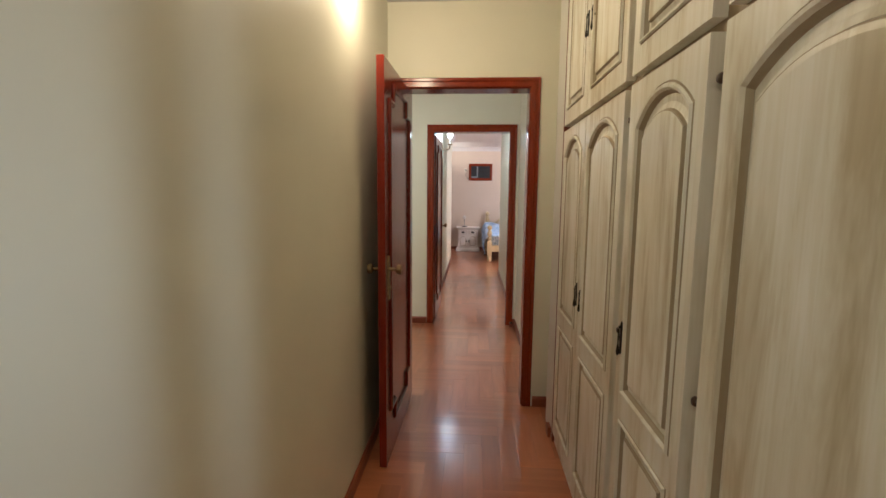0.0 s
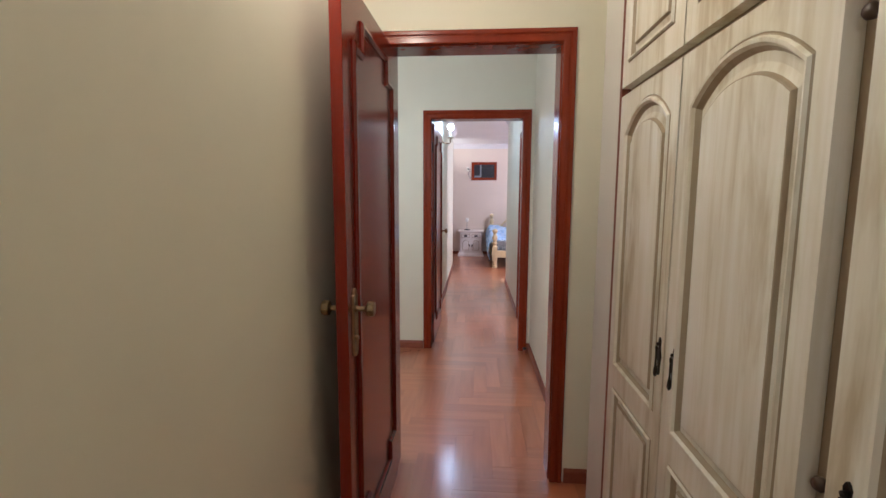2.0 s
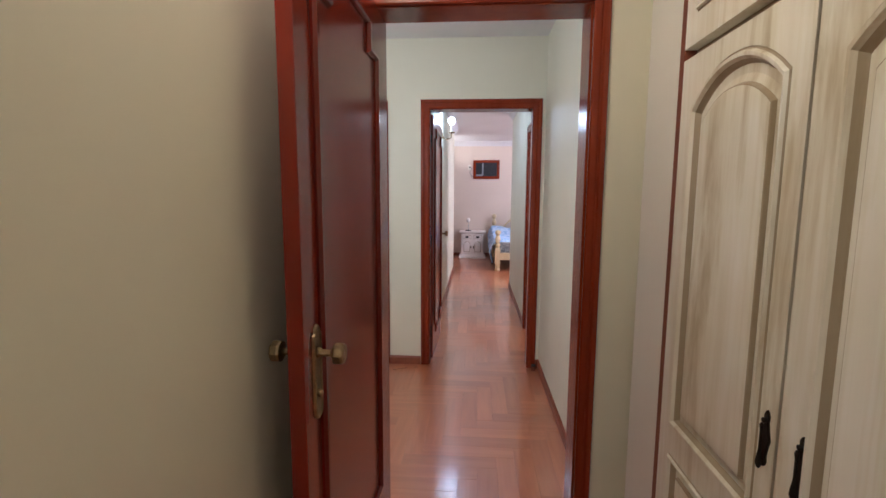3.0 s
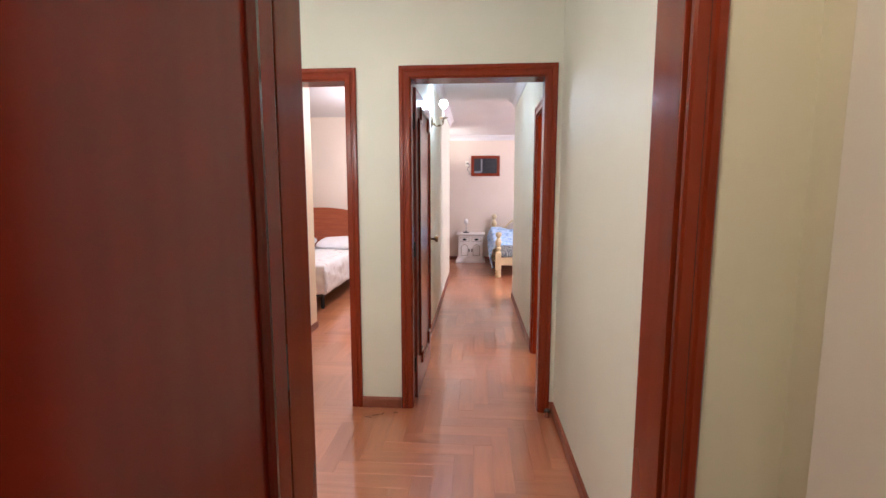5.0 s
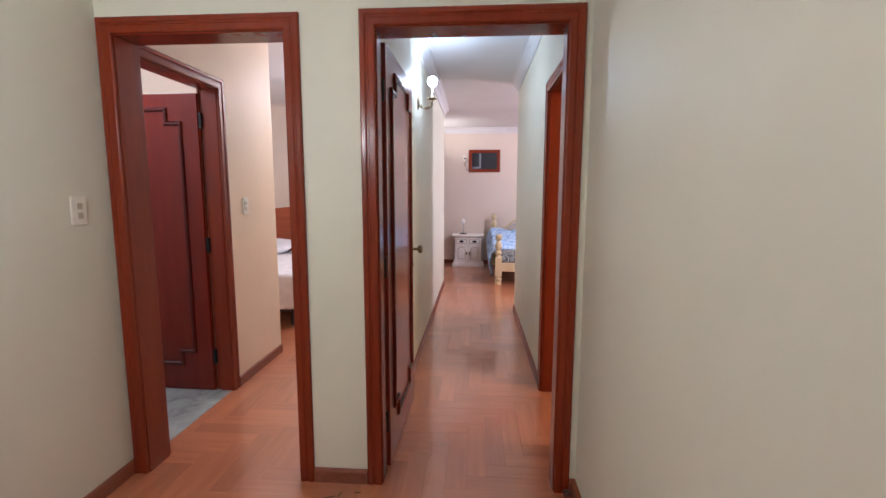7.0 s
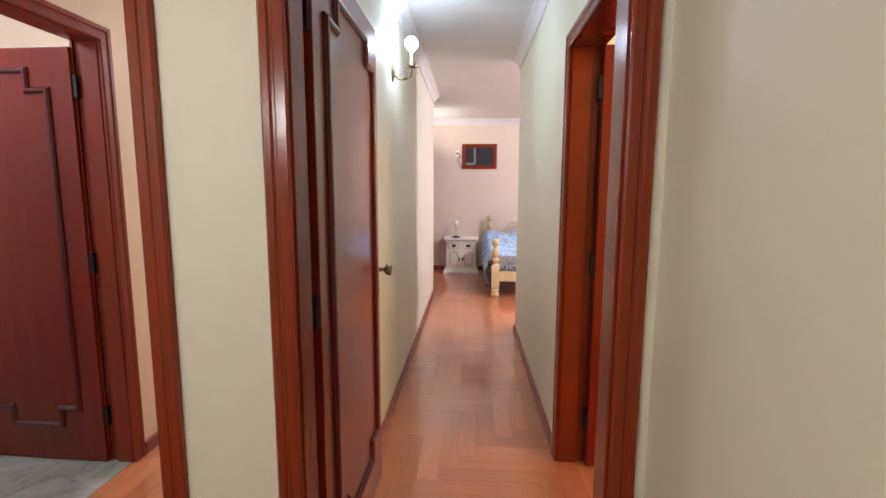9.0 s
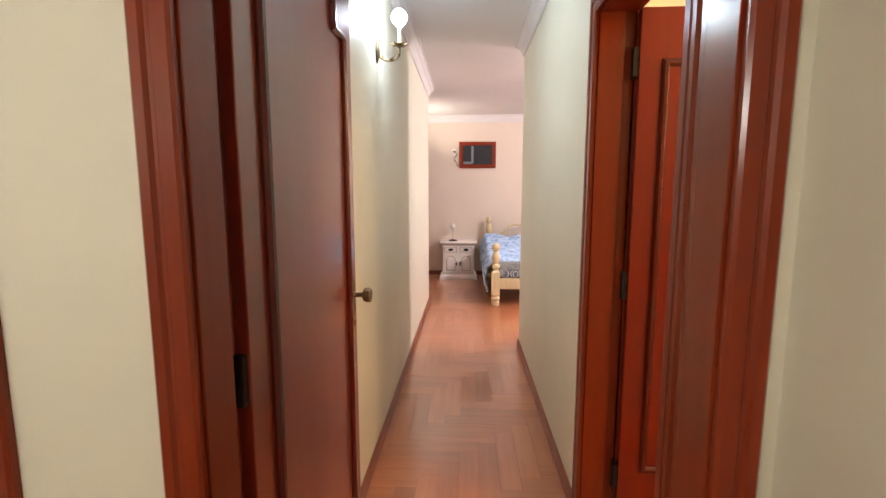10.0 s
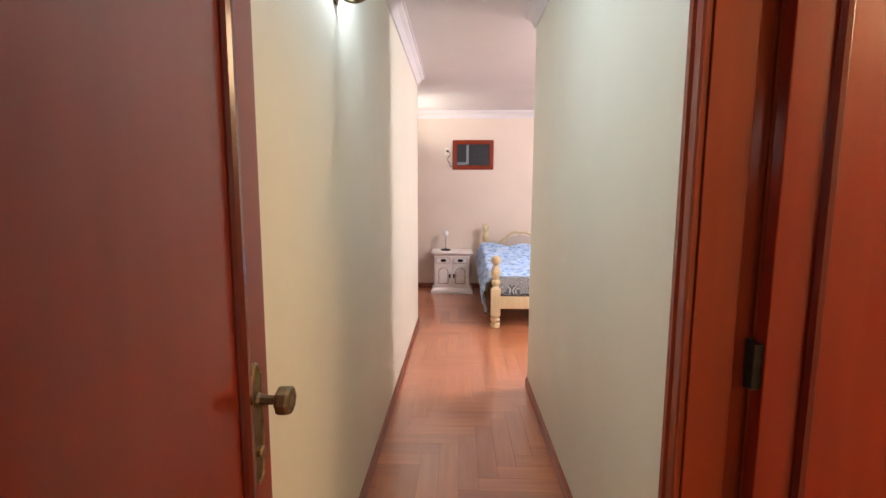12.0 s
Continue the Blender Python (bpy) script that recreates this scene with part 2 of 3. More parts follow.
def sweep(bm, path, profile, to3d, closed=True, fill=False):
    """Carries a profile of (offset to the path's left, height) along a flat path with mitred corners."""
    n = len(path)
    p = [Vector(q) for q in path]
    rings = []
    for i in range(n):
        d1 = (p[i] - p[i - 1]).normalized() if closed or i > 0 else None
        d2 = (p[(i + 1) % n] - p[i]).normalized() if closed or i < n - 1 else None
        d1, d2 = d1 or d2, d2 or d1
        n1, n2 = Vector((-d1.y, d1.x)), Vector((-d2.y, d2.x))
        off = (n1 + n2) / max(0.25, 1 + n1.dot(n2))
        rings.append([bm.verts.new(to3d(*(p[i] + off * o), h)) for o, h in profile])
    for i in range(n if closed else n - 1):
        a, b = rings[i], rings[(i + 1) % n]
        for k in range(len(profile) - 1):
            bm.faces.new((a[k], b[k], b[k + 1], a[k + 1]))
    if fill:
        bm.faces.new([r[-1] for r in rings])
    if not closed:
        for r in (rings[0], rings[-1]):
            bm.faces.new(r)
    return bm


def tube(bm, points, radius, n=8):
    pts = [Vector(q) for q in points]
    rings = []
    for i, q in enumerate(pts):
        d = (pts[min(i + 1, len(pts) - 1)] - pts[max(i - 1, 0)]).normalized()
        side = d.cross(Vector((0.3, 0.2, 1)) if abs(d.z) < 0.9 else Vector((1, 0, 0))).normalized()
        up = side.cross(d)
        rings.append([bm.verts.new(q + radius * (math.cos(a) * side + math.sin(a) * up)) for a in [2 * math.pi * k / n for k in range(n)]])
    for a, b in zip(rings, rings[1:]):
        for k in range(n):
            bm.faces.new((a[k], a[(k + 1) % n], b[(k + 1) % n], b[k]))
    bm.faces.new(rings[0])
    bm.faces.new(list(reversed(rings[-1])))
    return bm


def part(name, bm, mat, parent=None, label="", smooth=False):
    bmesh.ops.recalc_face_normals(bm, faces=bm.faces)
    me = bpy.data.meshes.new(name)
    bm.to_mesh(me)
    bm.free()
    me.materials.append(mat)
    if smooth:
        me.shade_smooth()
    ob = new(name, me)
    ob.parent = parent
    return tagged(ob, label)


def thing(name, m, label, category, group="", kind=""):
    ob = new(name)
    ob.empty_display_size = 0.1
    ob.matrix_world = m
    return tagged(ob, label, category, group, kind)


def structure(name, bm, mat, label, category="wall"):
    return tagged(part(name, bm, mat), label, category, "", "structure")


H = 2.61


def wall(name, axis, a0, a1, b0, b1, mat, openings=(), label="cream painted plaster wall", top=H + 0.02):
    """A wall along axis from a0 to a1, b0 to b1 thick, with openings (from, to, height)."""
    bm = bmesh.new()
    at = a0
    spans = []
    for o0, o1, h in sorted(openings):
        spans += [(at, o0, 0.0), (o0, o1, h)]
        at = o1
    spans.append((at, a1, 0.0))
    for s0, s1, z in spans:
        if s1 - s0 > 1e-4:
            z = z or -0.05
            box(bm, *((s0, b0, z, s1, b1, top) if axis == "x" else (b0, s0, z, b1, s1, top)))
    return structure(name, bm, mat, label)


# ---- walls ----
wall("wall_dressing_left", "y", -1.2, 3.305, -0.46, -0.325, WALL)
wall("wall_dressing_back", "x", -0.46, 1.5, -1.32, -1.2, WALL)
wall("wall_dressing_right", "y", -1.2, 3.12, 1.37, 1.5, WALL)
wall("wall_wardrobe_end", "x", 0.80, 1.5, 3.12, 3.305, WALL)
wall("wall_dressing_door", "x", -1.57, 1.5, 3.305, 3.455, WALL, [(-0.211, 0.594, 2.105)])
wall("wall_hall_left", "y", 3.455, 5.288, -1.57, -1.45, WALL)
wall("wall_guest_entry", "y", 5.288, 6.935, -1.57, -1.45, WALL_PEACH, [(5.435, 6.155, 2.07)], "peach painted plaster wall")
wall("wall_hall_end", "x", -1.45, 0.705, 5.215, 5.36, WALL, [(-1.39, -0.578, 2.09), (-0.216, 0.6245, 2.098)])
wall("wall_right", "y", 3.455, 8.50, 0.705, 0.84, WALL, [(5.567, 6.31, 2.055)])
wall("wall_corridor_left", "y", 5.36, 10.08, -0.365, -0.238, WALL)
wall("wall_bedroom_near_left", "x", -4.1, -0.365, 9.65, 10.08, WALL_ROSE)
wall("wall_bedroom_near_right", "x", 0.84, 3.4, 8.38, 8.50, WALL_ROSE)
wall("wall_bedroom_far", "x", -2.4, 3.4, 12.05, 12.2, WALL_ROSE, label="peach painted bedroom wall")
wall("wall_bedroom_left", "y", 10.08, 12.05, -2.4, -2.28, WALL_ROSE)
wall("wall_bedroom_right", "y", 8.50, 12.05, 3.28, 3.4, WALL_ROSE)
wall("wall_guest_return", "x", -4.1, -1.57, 6.815, 6.935, WALL_PEACH)
wall("wall_guest_left", "y", 6.935, 9.65, -4.1, -3.98, WALL_PEACH)
wall("wall_bathroom_near", "x", -3.3, -1.57, 4.78, 4.9, BATH_WALL)
wall("wall_bathroom_left", "y", 4.9, 6.815, -3.3, -3.18, BATH_WALL)
wall("wall_side_room_near", "x", 0.84, 3.0, 5.0, 5.12, WALL)
wall("wall_side_room_far", "x", 0.84, 3.0, 6.75, 6.87, WALL)
wall("wall_side_room_right", "y", 5.12, 6.75, 2.9, 3.0, WALL)
structure("ceiling", boxed(-4.3, -1.4, H, 3.6, 12.3, H + 0.12), CEIL, "plain white plaster ceiling", "ceiling")
structure("floor", boxed(-4.3, -1.4, -0.12, 3.6, 12.3, -0.012), SUB, "dark subfloor under the parquet", "floor")


# ---- cornices and baseboards ----
COVE = [(0, -0.105), (0.012, -0.105), (0.016, -0.085), (0.035, -0.045), (0.06, -0.025), (0.066, -0.012), (0.078, -0.012), (0.078, 0)]


def cornice(name, path):
    structure(name, sweep(bmesh.new(), path, COVE, lambda x, y, h: (x, y, H + h), False), CEIL, "white plaster cove cornice along the ceiling", "cornice")


cornice("cornice_corridor_left", [(-2.28, 10.08), (-0.238, 10.08), (-0.238, 5.36)])
cornice("cornice_corridor_right", [(0.705, 5.36), (0.705, 8.50), (3.28, 8.50)])
cornice("cornice_bedroom", [(3.28, 12.05), (-2.28, 12.05)])

SKIRT = [(0, 0), (0.014, 0), (0.014, 0.055), (0.009, 0.066), (0.004, 0.07), (0, 0.07)]


def baseboard(path):
    structure("baseboard", sweep(bmesh.new(), path, SKIRT, lambda x, y, h: (x, y, h), False), BASE, "low dark red-brown wooden baseboard", "baseboard")


baseboard([(-0.325, 3.305), (-0.325, -1.2)])
baseboard([(0.80, 3.125), (0.80, 3.305), (0.648, 3.305)])
baseboard([(-1.45, 5.215), (-1.45, 3.455)])
baseboard([(-0.27, 5.215), (-0.527, 5.215)])
baseboard([(0.705, 3.47), (0.705, 5.215), (0.674, 5.215)])
baseboard([(0.705, 6.375), (0.705, 8.50)])
baseboard([(-0.238, 10.08), (-0.238, 5.38)])
baseboard([(-1.45, 6.935), (-1.45, 6.22)])
baseboard([(3.28, 12.05), (-2.28, 12.05)])


# ---- doors ----
CASE = [(0, 0), (0, 0.012), (0.006, 0.016), (0.030, 0.016), (0.034, 0.012), (0.040, 0.012), (0.046, 0.018), (0.062, 0.018), (0.068, 0.012), (0.068, 0)]


def door_frame(name, m, w, h, depth, stop, sides=(True, True), band=1.0):
    """Jamb lining and casings for an opening w wide, h high; local x across, y through the wall, z up."""
    t = thing(name, m, "polished red-brown wooden door frame with moulded casing", "door frame", "", "structure")
    lo, hi = stop
    part("jamb", boxed(-0.021, lo, 0, 0, hi, h, 0.002), CASING, t)
    part("jamb", boxed(w, lo, 0, w + 0.021, hi, h, 0.002), CASING, t)
    for r0, r1 in ((0.002, lo - 0.0005), (hi + 0.0005, depth - 0.002)):
        if r1 - r0 > 0.01:
            part("rebate", boxed(-0.021, r0, 0, -0.016, r1, h, 0.001), CASING, t)
            part("rebate", boxed(w + 0.016, r0, 0, w + 0.021, r1, h, 0.001), CASING, t)
    part("head_jamb", boxed(-0.021, 0.002, h, w + 0.021, depth - 0.002, h + 0.02, 0.002), CASING, t)
    for on, y, s in ((sides[0], 0, -1), (sides[1], depth, 1)):
        if on:
            bm = sweep(bmesh.new(), [(-0.005, 0.002), (-0.005, h + 0.005), (w + 0.005, h + 0.005), (w + 0.005, 0.002)], [(o * band, d) for o, d in CASE], lambda u, v, d, y=y, s=s: (u, y + s * d, v), False)
            part("casing", bm, CASING, t)
    return t


def notched(x0, z0, x1, z1, nx, nz):
    return [(x0, z0 + nz), (x0 + nx, z0 + nz), (x0 + nx, z0), (x1 - nx, z0), (x1 - nx, z0 + nz), (x1, z0 + nz),
            (x1, z1 - nz), (x1 - nx, z1 - nz), (x1 - nx, z1), (x0 + nx, z1), (x0 + nx, z1 - nz), (x0, z1 - nz)]


BEAD = [(-0.014, 0), (-0.014, 0.006), (-0.006, 0.014), (0.004, 0.015), (0.010, 0.010), (0.014, 0.004), (0.014, 0)]


def door(name, m, w, h, y0, y1, label, knob_z=1.02, inset=0.122, back=0.070, wood_mat=None, latch=0.104):
    """A leaf hinged at the local origin, reaching along x, from y0 to y1 thick."""
    t = thing(name, m, label, "door", "", "structure")
    leaf = part("leaf", boxed(0, y0, 0, w, y1, h, 0.003), wood_mat or DOOR, t)
    for y, s in ((y0, -1), (y1, 1)):
        bm = sweep(bmesh.new(), notched(inset, 0.19, w - latch, h - 0.10, 0.10, 0.09), BEAD, lambda u, v, d, y=y, s=s: (u, y + s * d, v))
        part("panel_moulding", bm, DOOR_DARK, leaf)
        kx = w - back
        plate = bmesh.new()
        half = [(0.0, 0.116), (0.009, 0.112), (0.014, 0.104), (0.0145, 0.097), (0.021, 0.092), (0.0225, 0.084), (0.0225, -0.082), (0.020, -0.097), (0.013, -0.108), (0.0, -0.113)]
        pts = half + [(-u, v) for u, v in reversed(half[1:-1])]
        sweep(plate, list(reversed(pts)), [(-0.001, 0), (0, 0.005), (0.003, 0.007), (0.006, 0.006), (0.008, 0.004), (0.010, 0.004)], lambda u, v, d, y=y, s=s: (kx + u, y + s * d, knob_z - 0.048 + v), True, True)
        part("escutcheon", plate, BRONZE, leaf, "aged bronze lock plate")
        turn = Matrix.Translation((kx, y, knob_z)) @ Euler((radians(90) * -s, 0, 0)).to_matrix().to_4x4()
        part("knob", lathe(bmesh.new(), [(0.013, 0), (0.013, 0.008), (0.0095, 0.013), (0.0085, 0.036), (0.013, 0.040), (0.024, 0.045), (0.026, 0.050), (0.026, 0.063), (0.023, 0.068), (0.014, 0.070), (0.003, 0.069)], 8, turn), BRONZE, leaf, "faceted bronze door knob")
        turn2 = Matrix.Translation((kx, y, knob_z - 0.098)) @ Euler((radians(90) * -s, 0, 0)).to_matrix().to_4x4()
        part("keyhole", lathe(bmesh.new(), [(0.010, 0.003), (0.010, 0.011), (0.006, 0.014)], 12, turn2), BRONZE, leaf)
    for z in (0.24, 1.02, 1.84):
        hinge = box(bmesh.new(), -0.020, (y0 + y1) / 2 - 0.012, z - 0.05, 0.001, (y0 + y1) / 2 + 0.012, z + 0.05, 0.002)
        part("hinge", lathe(hinge, [(0.008, -0.055), (0.008, 0.055)], 10, Matrix.Translation((-0.010, y1 if y1 > 0.01 else y0, z))), IRON, t, "dark iron hinge")
    return t


door_frame("door_frame_1", pose(-0.19, 3.305, 0), 0.763, 2.085, 0.15, (0.014, 0.148), band=0.88)
door_frame("door_frame_2", pose(-0.194, 5.215, 0), 0.797, 2.076, 0.145, (0.002, 0.095), (True, False))
door_frame("door_frame_3", pose(-1.367, 5.215, 0), 0.766, 2.07, 0.145, (0.002, 0.143))
door_frame("door_frame_4", pose(0.705, 6.288, 0, 0, 0, -90), 0.698, 2.03, 0.135, (0.002, 0.095))
door_frame("door_frame_5", pose(-1.45, 5.457, 0, 0, 0, 90), 0.68, 2.045, 0.12, (0.002, 0.080))
door("door_1", pose(-0.179, 3.288, 0.008, 0, 0, -91.3), 0.765, 2.06, -0.038, 0, "open mahogany door with notched panel moulding, folded back to the wall", knob_z=1.036, inset=0.088)
door("door_2", pose(-0.182, 5.346, 0.008, 0, 0, 89.1), 0.775, 2.05, 0.0, 0.036, "open mahogany door with notched panel moulding along the corridor wall", inset=0.10, back=0.056, wood_mat=DOOR_GLOSS, latch=0.098)
door("door_3", pose(0.8415, 6.250, 0.008, 0, 0, 0), 0.69, 2.022, 0.0, 0.036, "open red-brown door with notched moulding in a warm side room", inset=0.092)
door("door_4", pose(-1.578, 6.125, 0.008, 0, 0, 178), 0.69, 2.012, -0.036, 0, "open mahogany bathroom door with notched panel moulding")


# ---- wardrobe ----
def arch(x0, z0, x1, z1, rise, n=14):
    """A panel outline whose head is a low arch, counter-clockwise."""
    pts = [(x0, z0), (x1, z0)]
    for i in range(n + 1):
        k = 1 - 2 * i / n
        pts.append(((x0 + x1) / 2 + (x1 - x0) / 2 * k, z1 + rise * (1 - abs(k) ** 2.2)))
    return pts


def plate_with_holes(outer, holes, depth0, depth1, to3d):
    bm = bmesh.new()
    loops = []
    for pts in [outer] + holes:
        vs = [bm.verts.new((u, v, 0)) for u, v in pts]
        loops.append([bm.edges.new((vs[i], vs[(i + 1) % len(vs)])) for i in range(len(vs))])
    bmesh.ops.triangle_fill(bm, use_beauty=True, use_dissolve=False, edges=[e for l in loops for e in l], normal=(0, 0, 1))
    flat = list(bm.faces)
    grown = bmesh.ops.extrude_face_region(bm, geom=flat)
    for g in grown["geom"]:
        if isinstance(g, bmesh.types.BMVert):
            g.co.z = 1
    for v in bm.verts:
        v.co = to3d(v.co.x, v.co.y, depth1 if v.co.z > 0.5 else depth0)
    return bm


RINGS = [("panel_groove", True, [(-0.002, 0.019), (0.002, 0.0185), (0.004, 0.022)]),
         ("panel_moulding", False, [(0.004, 0.022), (0.007, 0.028), (0.012, 0.027), (0.016, 0.019)]),
         ("panel_groove", True, [(0.016, 0.019), (0.020, 0.009), (0.024, 0.003), (0.030, 0.004)]),
         ("panel_bevel", False, [(0.030, 0.004), (0.046, 0.011)]),
         ("panel_groove", True, [(0.046, 0.011), (0.049, 0.019), (0.051, 0.020)]),
         ("raised_panel", False, [(0.051, 0.020), (0.058, 0.021)])]


def loft(bm, loops, fill=False):
    rings = [[bm.verts.new(q) for q in loop] for loop in loops]
    for a, b in zip(rings, rings[1:]):
        for i in range(len(a)):
            bm.faces.new((a[i], a[(i + 1) % len(a)], b[(i + 1) % len(a)], b[i]))
    if fill:
        bm.faces.new(rings[-1])
    return bm


def wardrobe_door(parent, y0, y1, z0, z1, panels, handle):
    """A panelled door; local u runs towards -y, depth towards -x."""
    w = y1 - y0
    to3d = lambda u, v, d: (0.712 - d, y1 - u, v)
    inset = lambda p, o: arch(p[0] + o, p[2] + o, p[1] - o, p[3] - 0.95 * o, p[4] * (1 - 6 * o))
    holes = [arch(x0, a, x1, b, r) if r else [(x0, a), (x1, a), (x1, b), (x0, b)] for x0, x1, a, b, r in panels]
    d = part("door", plate_with_holes([(0, z0), (w, z0), (w, z1), (0, z1)], holes, -0.011, 0.020, to3d), CREAM, parent)
    back = bmesh.new()
    box(back, 0.712 - 0.006, y0 + 0.03, z0 + 0.03, 0.712 - 0.002, y1 - 0.03, z1 - 0.03)
    part("backing", back, CREAM, d)
    for p in panels:
        for nm, dark, ring in RINGS:
            part(nm, loft(bmesh.new(), [[to3d(u, v, dd) for u, v in inset(p, o)] for o, dd in ring], nm == "raised_panel"), CREAM_GLAZE if dark else CREAM, d, "groove darkened with brown glaze" if dark else "")
    if handle:
        hy, hz = handle
        bm = bmesh.new()
        pts = [(0.013 * math.cos(a) * (0.75 + 0.25 * math.cos(6 * a)), 0.054 * math.sin(a)) for a in [2 * math.pi * i / 20 for i in range(20)]]
        sweep(bm, pts, [(0, 0), (0, 0.003), (0.002, 0.004)], lambda u, v, dd: (0.692 - dd, hy + u, hz + v), True, True)
        h = part("handle", bm, IRON, d, "black iron drop handle")
        part("pull", lathe(bmesh.new(), [(0.002, 0.05), (0.004, 0.045), (0.0025, 0.035), (0.0025, 0.0), (0.005, -0.018), (0.006, -0.028), (0.003, -0.036), (0.001, -0.038)], 10, pose(0.682, hy, hz - 0.02)), IRON, h)
        part("boss", lathe(bmesh.new(), [(0.005, 0), (0.005, 0.007), (0.002, 0.009)], 10, pose(0.690, hy, hz + 0.035, 0, -90, 0)), IRON, h)
    return d


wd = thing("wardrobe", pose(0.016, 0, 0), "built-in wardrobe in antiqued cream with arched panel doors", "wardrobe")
part("carcass", boxed(0.724, 0.72, 0.0, 1.350, 2.886, H - 0.004), SHADOW_WOOD, wd)
part("end_post", boxed(0.696, 2.888, 0.0, 0.94, 3.118, H - 0.006, 0.003), POST, wd, "plain white painted filler post")
part("edge_strip", boxed(0.693, 2.861, 0.0, 0.7235, 2.887, H - 0.006, 0.001), EDGE, wd, "red-brown wooden edge strip")
part("foot_block", boxed(0.674, 2.905, 0.0, 0.6955, 2.975, 0.062, 0.004), BASE, wd, "dark red-brown wooden block at the foot of the post")
part("plinth", boxed(0.706, 0.72, 0.0, 0.7235, 2.860, 0.06, 0.001), CREAM, wd)
# Slim post added out of view so the alcove light throws a dark stripe.
part("shadow_post", boxed(0.700, 0.615, 0.0, 0.716, 0.655, H - 0.006, 0.003), CREAM, wd)
part("head_rail", boxed(0.700, 0.60, 2.572, 0.7235, 2.860, H - 0.006, 0.002), CREAM, wd)
COLUMNS = [(2.389, 2.858, 2.413), (1.880, 2.381, 2.322), (1.360, 1.824, 1.785), (0.735, 1.300, 0.80)]
for y0, y1, hy in COLUMNS:
    w = y1 - y0
    wardrobe_door(wd, y0, y1, 0.065, 1.758, [(0.062, w - 0.048, 0.80, 1.632, 0.080), (0.062, w - 0.048, 0.16, 0.72, 0)], (hy, 0.975) if hy else None)
    wardrobe_door(wd, y0, y1, 1.786, 2.566, [(0.056, w - 0.056, 1.858, 2.43, 0.06)], (hy, 2.15) if hy else None)
for y in (1.852, 1.330):
    for z in (0.98, 1.66):
        part("door_stop", lathe(bmesh.new(), [(0.006, 0), (0.006, 0.010), (0.011, 0.013), (0.012, 0.020), (0.008, 0.026)], 14, pose(0.724, y, z, 0, -90, 0)), PEG, wd, "small dark turned wooden knob", True)


# ---- door stop ----
stop = thing("door_stop", pose(0.657, 5.150, 0), "small dark wooden door stop on the parquet beside the door frame", "door stop")
part("peg", lathe(bmesh.new(), [(0.017, 0), (0.018, 0.006), (0.014, 0.012), (0.013, 0.030), (0.017, 0.036)], 16), BASE, stop, "", True)
part("cap", lathe(bmesh.new(), [(0.018, 0.036), (0.019, 0.042), (0.016, 0.050), (0.006, 0.053)], 16), PEG, stop, "dark rubber cap", True)

# ---- sconce ----
sc = thing("wall_sconce", pose(-0.238, 6.93, 2.097), "ornate bronze wall sconce with one lit globe bulb", "sconce")
part("backplate", lathe(bmesh.new(), [(0.026, 0), (0.030, 0.006), (0.018, 0.014), (0.006, 0.018)], 16, pose(0.001, 0, 0, 0, 90, 0) @ Matrix.Diagonal((2.0, 1, 1, 1))), BRONZE, sc)
ARM = [(0.012 + 0.108 * (1 - math.cos(a)) / 2, 0.008 * math.sin(a), -0.045 * math.sin(a) ** 0.8) for a in [math.pi * i / 14 for i in range(15)]]
part("arm", tube(bmesh.new(), ARM + [(0.12, 0, 0.02)], 0.0055, 8), BRONZE, sc, "", True)
for k, (i, tilt) in enumerate(((2, 40), (4, 80), (7, 150), (9, 20), (11, 120), (13, 60))):
    x, y, z = ARM[i]
    part("leaf_scroll", lathe(bmesh.new(), [(0.003, 0), (0.009, 0.012), (0.007, 0.02), (0.001, 0.036)], 6, pose(x, y, z, 25 * (-1) ** k, tilt - 90, 0)), BRONZE, sc)
cup = lathe(bmesh.new(), [(0.007, 0), (0.016, 0.006), (0.026, 0.016), (0.022, 0.019), (0.011, 0.012)], 12, pose(0.12, 0, 0.018))
for i in range(6):
    a = 2 * math.pi * i / 6
    lathe(cup, [(0.003, 0), (0.008, 0.008), (0.006, 0.018), (0.001, 0.030)], 5, pose(0.12 + 0.018 * math.cos(a), 0.018 * math.sin(a), 0.026, 0, 70, math.degrees(a)))
part("drip_cup", cup, BRONZE, sc, "leaf-shaped bronze cup")
part("candle_tube", lathe(bmesh.new(), [(0.009, 0), (0.009, 0.09)], 14, pose(0.12, 0, 0.030)), OPAL, sc, "white candle sleeve")
part("bulb", lathe(bmesh.new(), [(0.012, -0.045), (0.02, -0.04)] + [(0.040 * math.cos(a), 0.040 * math.sin(a)) for a in [math.pi * (i / 10 - 0.35) for i in range(9)]], 20, pose(0.12, 0, 0.163)), GLOBE, sc, "glowing white globe bulb", True).visible_shadow = False


# ---- switches ----
def switch(m, label):
    t = thing("light_switch", m, label, "switch")
    part("plate", boxed(-0.037, -0.010, -0.06, 0.037, 0, 0.06, 0.004), PLATE, t)
    for z in (-0.02, 0.02):
        part("rocker", boxed(-0.011, -0.0145, z - 0.013, 0.011, -0.0095, z + 0.013, 0.002), TOGGLE, t)


switch(pose(-1.4495, 5.036, 1.305, 0, 0, 90), "cream plastic double light switch on a plaster wall")
switch(pose(-1.4495, 6.43, 1.285, 0, 0, 90), "small light switch beside the bathroom door frame")


